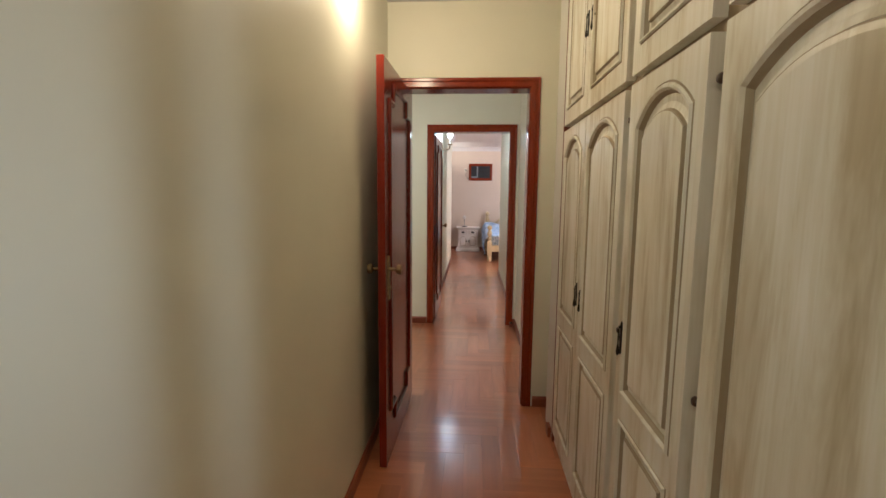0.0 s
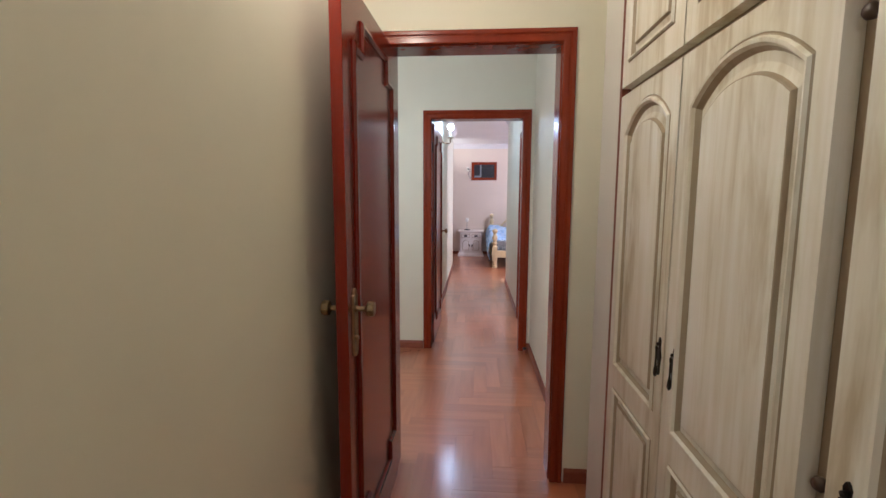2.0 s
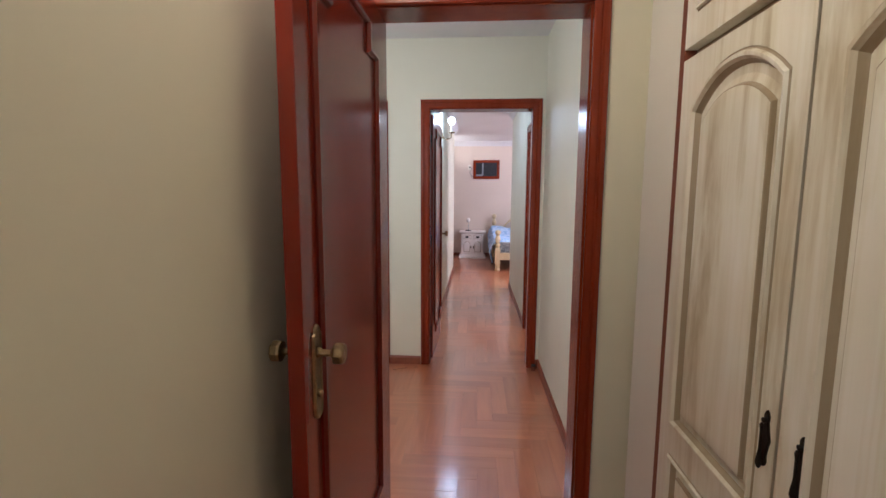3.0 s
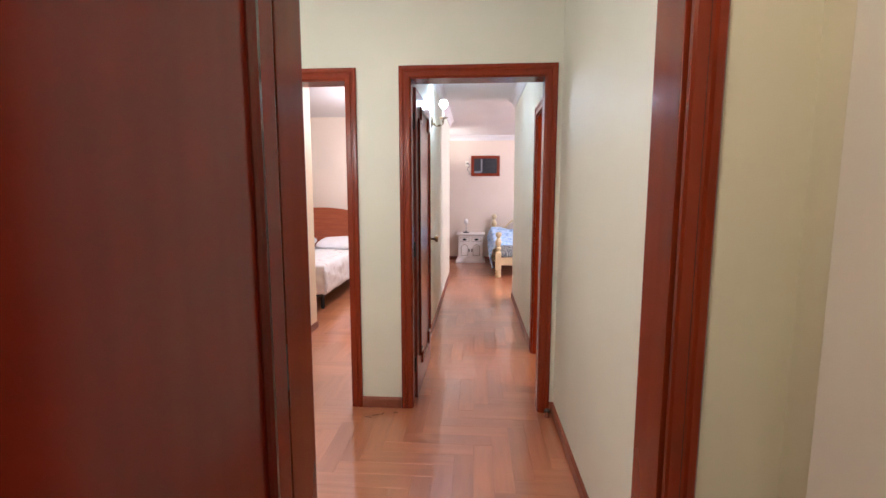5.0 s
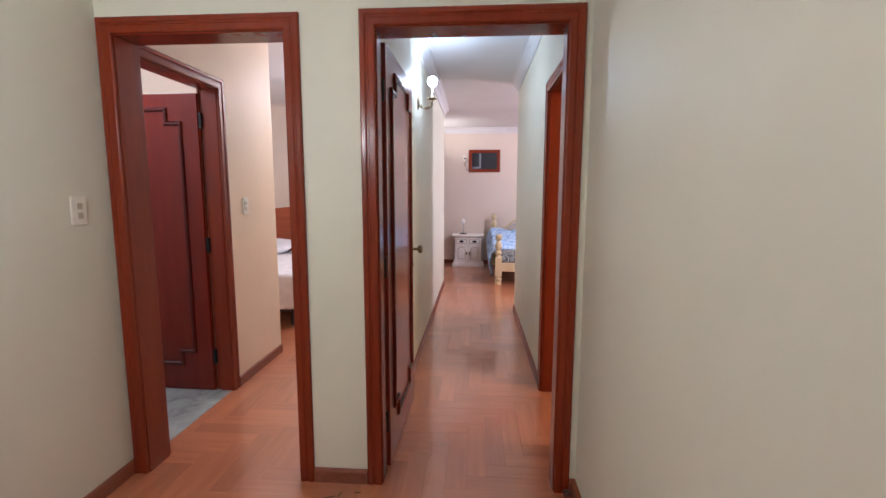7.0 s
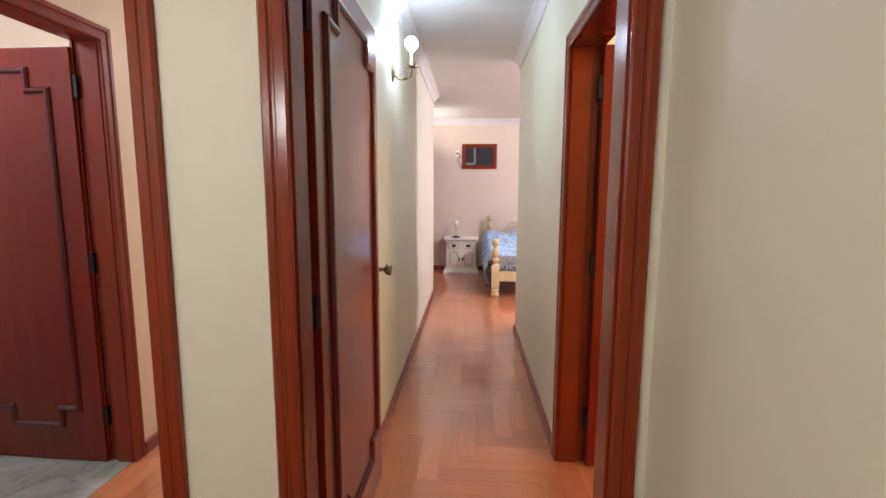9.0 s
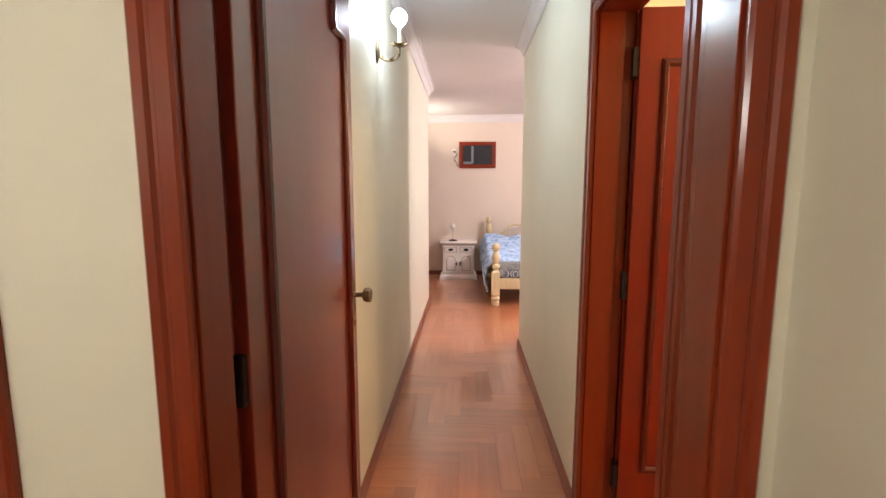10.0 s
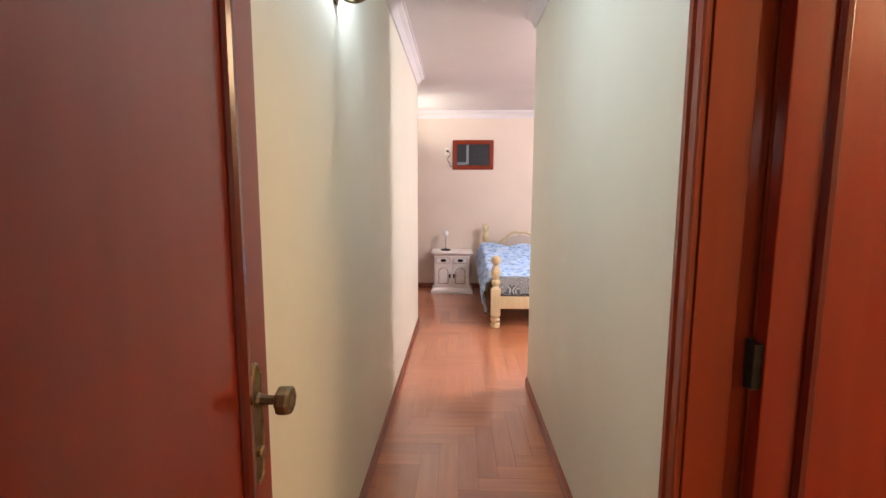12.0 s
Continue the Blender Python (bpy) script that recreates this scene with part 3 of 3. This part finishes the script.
# ---- bedroom ----
def nightstand(m):
    t = thing("nightstand", m, "whitewashed wooden nightstand with two drawers and two arched doors", "nightstand")
    part("plinth", sweep(bmesh.new(), [(-0.29, -0.38), (0.29, -0.38), (0.29, 0), (-0.29, 0)], [(-0.015, 0), (-0.015, 0.035), (-0.008, 0.045), (-0.002, 0.06), (0.02, 0.085), (0.02, 0.09)], lambda x, y, h: (x, y, h), True, True), WHITE_WASH, t)
    part("body", boxed(-0.255, -0.355, 0.09, 0.255, -0.005, 0.565, 0.003), WHITE_WASH, t)
    part("top", sweep(bmesh.new(), [(-0.275, -0.375), (0.275, -0.375), (0.275, 0), (-0.275, 0)], [(0.01, 0.565), (0, 0.575), (-0.02, 0.588), (-0.025, 0.595), (-0.025, 0.612), (-0.018, 0.618)], lambda x, y, h: (x, y, h), True, True), WHITE_WASH, t)
    to3d = lambda u, v, d: (u, -0.355 - d, v)
    for s in (-1, 1):
        x0, x1 = sorted((s * 0.012, s * 0.235))
        dr = part("drawer", boxed(x0, -0.365, 0.435, x1, -0.354, 0.545, 0.003), WHITE_WASH, t)
        part("drawer_bead", sweep(bmesh.new(), [(x0 + 0.012, 0.447), (x1 - 0.012, 0.447), (x1 - 0.012, 0.533), (x0 + 0.012, 0.533)], [(0, 0.010), (0.002, 0.014), (0.006, 0.014), (0.008, 0.010)], to3d), WASH_GLAZE, dr)
        pts = [(0.5 * (x0 + x1) + 0.042 * math.cos(a), 0.493 + 0.02 * math.sin(a) - (0.006 if math.sin(a) < 0 else 0)) for a in [2 * math.pi * i / 14 for i in range(14)]]
        part("cup_pull", sweep(bmesh.new(), pts, [(0, 0.008), (0.002, 0.018), (0.008, 0.026), (0.010, 0.026)], to3d, True, True), IRON, dr, "dark iron cup pull")
        d = part("door", boxed(x0, -0.363, 0.105, x1, -0.354, 0.42, 0.003), WHITE_WASH, t)
        part("arched_panel", sweep(bmesh.new(), arch(x0 + 0.045, 0.15, x1 - 0.045, 0.33, 0.05, 10), [(0.004, 0.009), (0.02, 0.016), (0.022, 0.016)], to3d, True, True), WHITE_WASH, d)
        part("panel_bead", sweep(bmesh.new(), arch(x0 + 0.045, 0.15, x1 - 0.045, 0.33, 0.05, 10), [(-0.008, 0.007), (-0.006, 0.015), (0.001, 0.015), (0.004, 0.008)], to3d), WASH_GLAZE, d)
        part("pull", lathe(bmesh.new(), [(0.010, -0.03), (0.012, 0), (0.010, 0.03)], 8, pose(s * 0.03, -0.372, 0.26)), IRON, d, "dark iron drop pull")
    return t


nightstand(pose(0.105, 12.0, 0) @ Matrix.Diagonal((0.98, 1, 0.968, 1)))
tl = thing("table_lamp", pose(0.01, 11.83, 0.598), "small bedside lamp with a round white shade on a thin stem", "lamp")
part("base", lathe(bmesh.new(), [(0.07, 0), (0.07, 0.014), (0.04, 0.022), (0.006, 0.028)], 20), DARK, tl)
part("stem", lathe(bmesh.new(), [(0.005, 0.02), (0.005, 0.20)], 10), GREY, tl)
part("shade", lathe(bmesh.new(), [(0.012, 0.19), (0.035, 0.205), (0.043, 0.24), (0.035, 0.275), (0.015, 0.295)], 20), OPAL, tl, "white opal shade", True)


def turned_post(h, square):
    bm = bmesh.new()
    box(bm, -0.050, -0.050, square[0], 0.050, 0.050, square[1], 0.005)
    foot = [(0.030, 0.0), (0.036, 0.01), (0.036, 0.05), (0.026, 0.06), (0.037, 0.075), (0.037, 0.10), (0.026, 0.115), (0.034, square[0])]
    a = square[1]
    r = h - a
    upper = [(0.034, 0), (0.022, 0.08), (0.036, 0.16), (0.036, 0.22), (0.022, 0.28), (0.037, 0.42), (0.039, 0.52), (0.028, 0.64), (0.020, 0.70),
             (0.022, 0.73), (0.036, 0.80), (0.040, 0.87), (0.034, 0.94), (0.018, 0.985), (0.004, 1.0)]
    lathe(bm, [(1.4 * q, z) for q, z in foot], 20)
    lathe(bm, [(1.35 * q, a + r * z) for q, z in upper], 20)
    return bm


bed = thing("bed", pose(0.590, 9.99, 0), "cream painted wooden bed with turned posts and blue quilt", "bed")
for x in (0, 1.0):
    part("foot_post", turned_post(0.77, (0.13, 0.42)), BED_CREAM, bed).location = (x, 0, 0)
    part("head_post", turned_post(0.99, (0.13, 0.60)), BED_CREAM, bed).location = (x, 1.86, 0)
part("foot_rail", boxed(0.05, -0.018, 0.205, 0.95, 0.014, 0.335, 0.005), BED_CREAM, bed)
for x in (-0.012, 0.988):
    part("side_rail", boxed(x, 0.05, 0.22, x + 0.024, 1.81, 0.335, 0.003), BED_CREAM, bed)
panel = [(0.036, 0.30), (0.964, 0.30), (0.964, 0.62), (0.80, 0.70), (0.65, 0.80), (0.5, 0.83), (0.35, 0.80), (0.20, 0.70), (0.036, 0.62)]
part("headboard", plate_with_holes(panel, [], 1.852, 1.870, lambda u, v, d: (u, d, v)), BED_PANEL, bed, "dusky plain headboard panel")
for s, turn in ((1, 0.0), (-1, 1.0)):
    swing = [(0.040 + 0.46 * k, 0.655 + 0.20 * (3 * k ** 2 - 2 * k ** 3) - 0.035 * math.sin(math.pi * 2 * k)) for k in [q / 16 for q in range(17)]]
    curl = [(0.118 + 0.042 * (1 - q / 16) * math.cos(q * 0.42 + 2.6), 0.705 + 0.042 * (1 - q / 16) * math.sin(q * 0.42 + 2.6)) for q in range(13)]
    part("crest_rail", tube(bmesh.new(), [(turn + s * x, 1.861, z) for x, z in swing], 0.019, 10), BED_CREAM, bed, "", True)
    part("scroll", tube(bmesh.new(), [(turn + s * x, 1.858, z) for x, z in curl], 0.012, 8), BED_CREAM, bed, "carved scroll beside the post", True)
mt = thing("mattress", pose(0.590, 9.99, 0.335), "mattress in a grey scroll print cover", "mattress")
part("cover", boxed(0.03, 0.03, 0.0, 0.97, 1.80, 0.20, 0.03), SCROLL, mt)


def drape(x0, x1, y0, y1, top, drops, sag, seed, step=0.03, rise=0.0, bulge=0.0):
    """A cloth over a block: a quilted sheet whose rim hangs down; drops are the lengths at -x, +x, -y, +y."""
    bm = bmesh.new()
    us = np.arange(x0 - drops[0], x1 + drops[1] + step / 2, step)
    vs = np.arange(y0 - drops[2], y1 + drops[3] + step / 2, step)
    grid = []
    for u in us:
        row = []
        for v in vs:
            ox, oy = max(x0 - u, 0) + max(u - x1, 0), max(y0 - v, 0) + max(v - y1, 0)
            x, y = min(max(u, x0), x1), min(max(v, y0), y1)
            n = noise.noise(Vector((u * 5 + seed, v * 5, 0.3)))
            fold = 0.018 * noise.noise(Vector((u * 11 + seed, v * 11, 4.0)))
            d = max(ox, oy)
            z = top + rise * (y - y0) / (y1 - y0) + sag * n - d * 0.98 + 0.6 * fold
            push = 0.02 * min(1, d / 0.08) + fold * min(1, d / 0.1) * 1.4 + bulge * math.sin(math.pi * min(1, d / 0.45)) * (0.7 + 0.6 * n)
            if ox >= oy and ox > 0:
                x += push if u > x1 else -push
            if oy > ox and oy > 0:
                y += push if v > y1 else -push
            row.append(bm.verts.new((x, y, z)))
        grid.append(row)
    for a, b in zip(grid, grid[1:]):
        for k in range(len(a) - 1):
            bm.faces.new((a[k], a[k + 1], b[k + 1], b[k]))
    return bm, [v.co.copy() for v in grid[0]]


def cloth(name, bm, mat, m, label, category):
    ob = part(name, bm, mat, None, "", True)
    ob.matrix_world = m
    s = ob.modifiers.new("thickness", "SOLIDIFY")
    s.thickness = 0.012
    return tagged(ob, label, category)


sheet, rim = drape(-0.07, 1.0, 0.10, 1.66, 0.215, (0.44, 0.30, 0.05, 0.0), 0.055, 2.0, 0.025, 0.16, 0.06)
quilt = cloth("quilt", sheet, QUILT, pose(0.590, 9.99, 0.335), "rumpled light blue quilt with a small dark print", "quilt")
part("hem", tube(bmesh.new(), [tuple(q) for q in rim], 0.011, 8), HEM, quilt, "dark grey piped hem")

# ---- wall air conditioner ----
ac = thing("air_conditioner", pose(0.102, 12.05, 1.772), "dark wall air conditioner in a red-brown wooden frame", "air conditioner")
part("surround", sweep(bmesh.new(), [(0, 0), (0.597, 0), (0.597, 0.424), (0, 0.424)], [(0, 0), (0, 0.02), (0.01, 0.026), (0.055, 0.026), (0.06, 0.018), (0.06, 0)], lambda u, v, d: (u, -d, v)), CASING, ac, "red-brown wooden surround")
part("body", boxed(0.06, -0.012, 0.06, 0.537, 0, 0.364, 0.002), DARK, ac)
part("control_panel", boxed(0.20, -0.020, 0.075, 0.235, -0.011, 0.355, 0.002), GREY, ac)
part("air_outlet", boxed(0.068, -0.020, 0.066, 0.20, -0.011, 0.105, 0.002), GREY, ac)
for i in range(7):
    part("louvre", boxed(0.25, -0.018, 0.08 + 0.04 * i, 0.53, -0.010, 0.10 + 0.04 * i, 0.002), DARK, ac)
so = thing("socket", pose(0.015, 12.05, 2.035), "white wall socket beside the air conditioner", "socket")
part("plate", boxed(-0.035, -0.008, -0.055, 0.035, 0, 0.055, 0.003), PLATE, so)
ca = thing("power_cable", pose(0.025, 12.03, 2.035), "dark looped power cable with plug", "cable")
part("plug", boxed(-0.015, -0.03, -0.012, 0.02, 0.012, 0.012, 0.003), DARK, ca)
part("cord", tube(bmesh.new(), [(0.02 + 0.02 * math.sin(i * 0.5), -0.01, -0.012 * i - 0.005) for i in range(18)] + [(0.045, -0.005, -0.225), (0.08, -0.002, -0.21)], 0.005, 6), DARK, ca)

# ---- guest room ----
gb = thing("guest_bed", pose(-3.0, 7.62, 0), "double bed with a red-brown arched wooden headboard", "bed")
part("base", boxed(0.02, 0.02, 0.16, 1.38, 1.96, 0.32, 0.01), DARK, gb)
for x in (0.06, 1.34):
    for y in (0.10, 1.9):
        part("leg", lathe(bmesh.new(), [(0.02, 0), (0.025, 0.02), (0.022, 0.16)], 12, pose(x, y, 0)), DARK, gb)
part("mattress", boxed(0.0, 0.0, 0.32, 1.40, 1.97, 0.54, 0.04), PILLOW, gb)
hb = [(0, 0.2), (1.42, 0.2), (1.42, 0.98)] + [(0.71 + 0.71 * math.cos(a), 0.98 + 0.20 * math.sin(a)) for a in [math.pi * i / 20 for i in range(1, 20)]] + [(0, 0.98)]
part("headboard", plate_with_holes(hb, [], 1.975, 2.02, lambda u, v, d: (u - 0.01, d, v)), HEADBOARD, gb)
cloth("bedspread", drape(-0.01, 1.41, -0.01, 1.55, 0.553, (0.36, 0.36, 0.36, 0.0), 0.012, 7.0)[0], SPREAD, pose(-3.0, 7.62, 0), "white bedspread with a faint rose print hanging over the bed", "bedspread")


def pillow(m):
    bm = bmesh.new()
    bmesh.ops.create_icosphere(bm, subdivisions=4, radius=1)
    for v in bm.verts:
        c = v.co
        e = lambda q, k: math.copysign(abs(q) ** k, q)
        v.co = Vector((0.33 * e(c.x, 0.5), 0.22 * e(c.y, 0.5), 0.070 * e(c.z, 0.8) * (1 - 0.6 * max(abs(c.x), abs(c.y)) ** 4)))
        v.co += 0.012 * noise.noise_vector(v.co * 7)
    ob = part("pillow", bm, PILLOW, None, "", True)
    ob.matrix_world = m
    return tagged(ob, "plump white pillow against the headboard", "pillow", "pillows on the guest bed")


pillow(pose(-1.95, 9.34, 0.63, 12, 0, 0))
pillow(pose(-2.65, 9.34, 0.63, 12, 0, 0))

# ---- bathroom floor ----
structure("bathroom_floor", boxed(-3.18, 4.9, -0.011, -1.46, 6.815, 0.004), TILE, "grey mottled stone bathroom floor", "floor")

# ---- scuffs in the hall floor ----
SCUFF = plain("worn_varnish", (0.10, 0.045, 0.012), 0.6)
for x, y, l, a in ((-0.42, 5.10, 0.05, 20), (-0.38, 5.12, 0.035, 75), (-0.46, 5.07, 0.04, -10), (-0.30, 5.14, 0.03, 5)):
    bm = boxed(-l / 2, -0.004, 0, l / 2, 0.004, 0.0006)
    ob = tagged(part("floor_scuff", bm, SCUFF), "short dark scratch in the varnished parquet", "scratch", "", "structure")
    ob.matrix_world = pose(x, y, 0.0003, 0, 0, a)

# ---- parquet ----
ROOMS = [(-0.33, -1.2, 0.77, 8.35), (-1.46, 3.38, -0.33, 5.29), (-0.25, 8.35, 3.28, 12.05), (-2.28, 10.07, -0.25, 12.05),
         (-1.46, 5.29, -0.36, 6.94), (-3.98, 6.94, -0.36, 9.65), (0.77, 5.12, 2.9, 6.75), (0.77, -1.2, 1.37, 0.75)]
PW, PL = 0.10, 0.50
floor_ob = bpy.data.objects["floor"]
shared = {}


def plank_shape(cx, cy, w, l):
    """Corners and faces of one plank with a fine chamfer round its top."""
    g, e = 0.0002, 0.0004
    x, y = w / 2 - g, l / 2 - g
    corners = [(-1, -1), (1, -1), (1, 1), (-1, 1)]
    vs = [(cx + i * (x - k), cy + j * (y - k), z) for k, z in ((0, -0.0105), (0, -e), (e, 0)) for i, j in corners]
    fs = [(8, 9, 10, 11)] + [(a, (a + 1) % 4, 4 + (a + 1) % 4, 4 + a) for a in range(4)] + [(4 + a, 4 + (a + 1) % 4, 8 + (a + 1) % 4, 8 + a) for a in range(4)]
    return vs, fs


def plank_mesh(w, l, along):
    key = (round(w, 3), round(l, 3), along)
    if key not in shared:
        vs, fs = plank_shape(0, 0, w, l)
        me = bpy.data.meshes.new("plank")
        me.from_pydata(vs, [], fs)
        me.materials.append(PLANK_Y if along else PLANK_X)
        shared[key] = me
    return shared[key]


def herringbone():
    """Planks of a square-laid herringbone: every cell of a 2 PL wide diagonal repeat."""
    for i in range(-70, 70):
        for k in range(-16, 16):
            ox, oy = i * PW + k * PL, i * PW - k * PL
            yield ox, oy, ox + PL, oy + PW, False
            yield ox + PL, oy + PW - PL, ox + PL + PW, oy + PW, True


rest = {True: ([], []), False: ([], [])}
count = 0
for x0, y0, x1, y1, along in herringbone():
    y0, y1 = y0 + 4.0, y1 + 4.0
    got = [(max(x0, a), max(y0, b), min(x1, c), min(y1, d)) for a, b, c, d in ROOMS]
    got = [g for g in got if g[2] - g[0] > 0.004 and g[3] - g[1] > 0.004]
    if not got:
        continue
    a, b, c, d = min(g[0] for g in got), min(g[1] for g in got), max(g[2] for g in got), max(g[3] for g in got)
    near = -0.34 < (a + c) / 2 < 0.78 and 1.9 < (b + d) / 2 < 8.6 or -1.46 < (a + c) / 2 < 0 and 4.3 < (b + d) / 2 < 5.4
    if near and count < 300:
        ob = new("plank", plank_mesh(c - a, d - b, along))
        ob.location = ((a + c) / 2, (b + d) / 2, random.uniform(-0.00012, 0.00012))
        ob.rotation_euler = (random.uniform(-0.0016, 0.0016), random.uniform(-0.0016, 0.0016), 0)
        ob.parent = floor_ob
        count += 1
    else:
        vs, fs = plank_shape((a + c) / 2, (b + d) / 2, c - a, d - b)
        base = len(rest[along][0])
        rest[along][0].extend(vs)
        rest[along][1].extend(tuple(q + base for q in f) for f in fs)
for along, (vs, fs) in rest.items():
    me = bpy.data.meshes.new("parquet")
    me.from_pydata(vs, [], fs)
    me.materials.append(REST_Y if along else REST_X)
    ob = new("parquet", me)
    ob.parent = floor_ob
    tagged(ob, "", "", "", "stuff")
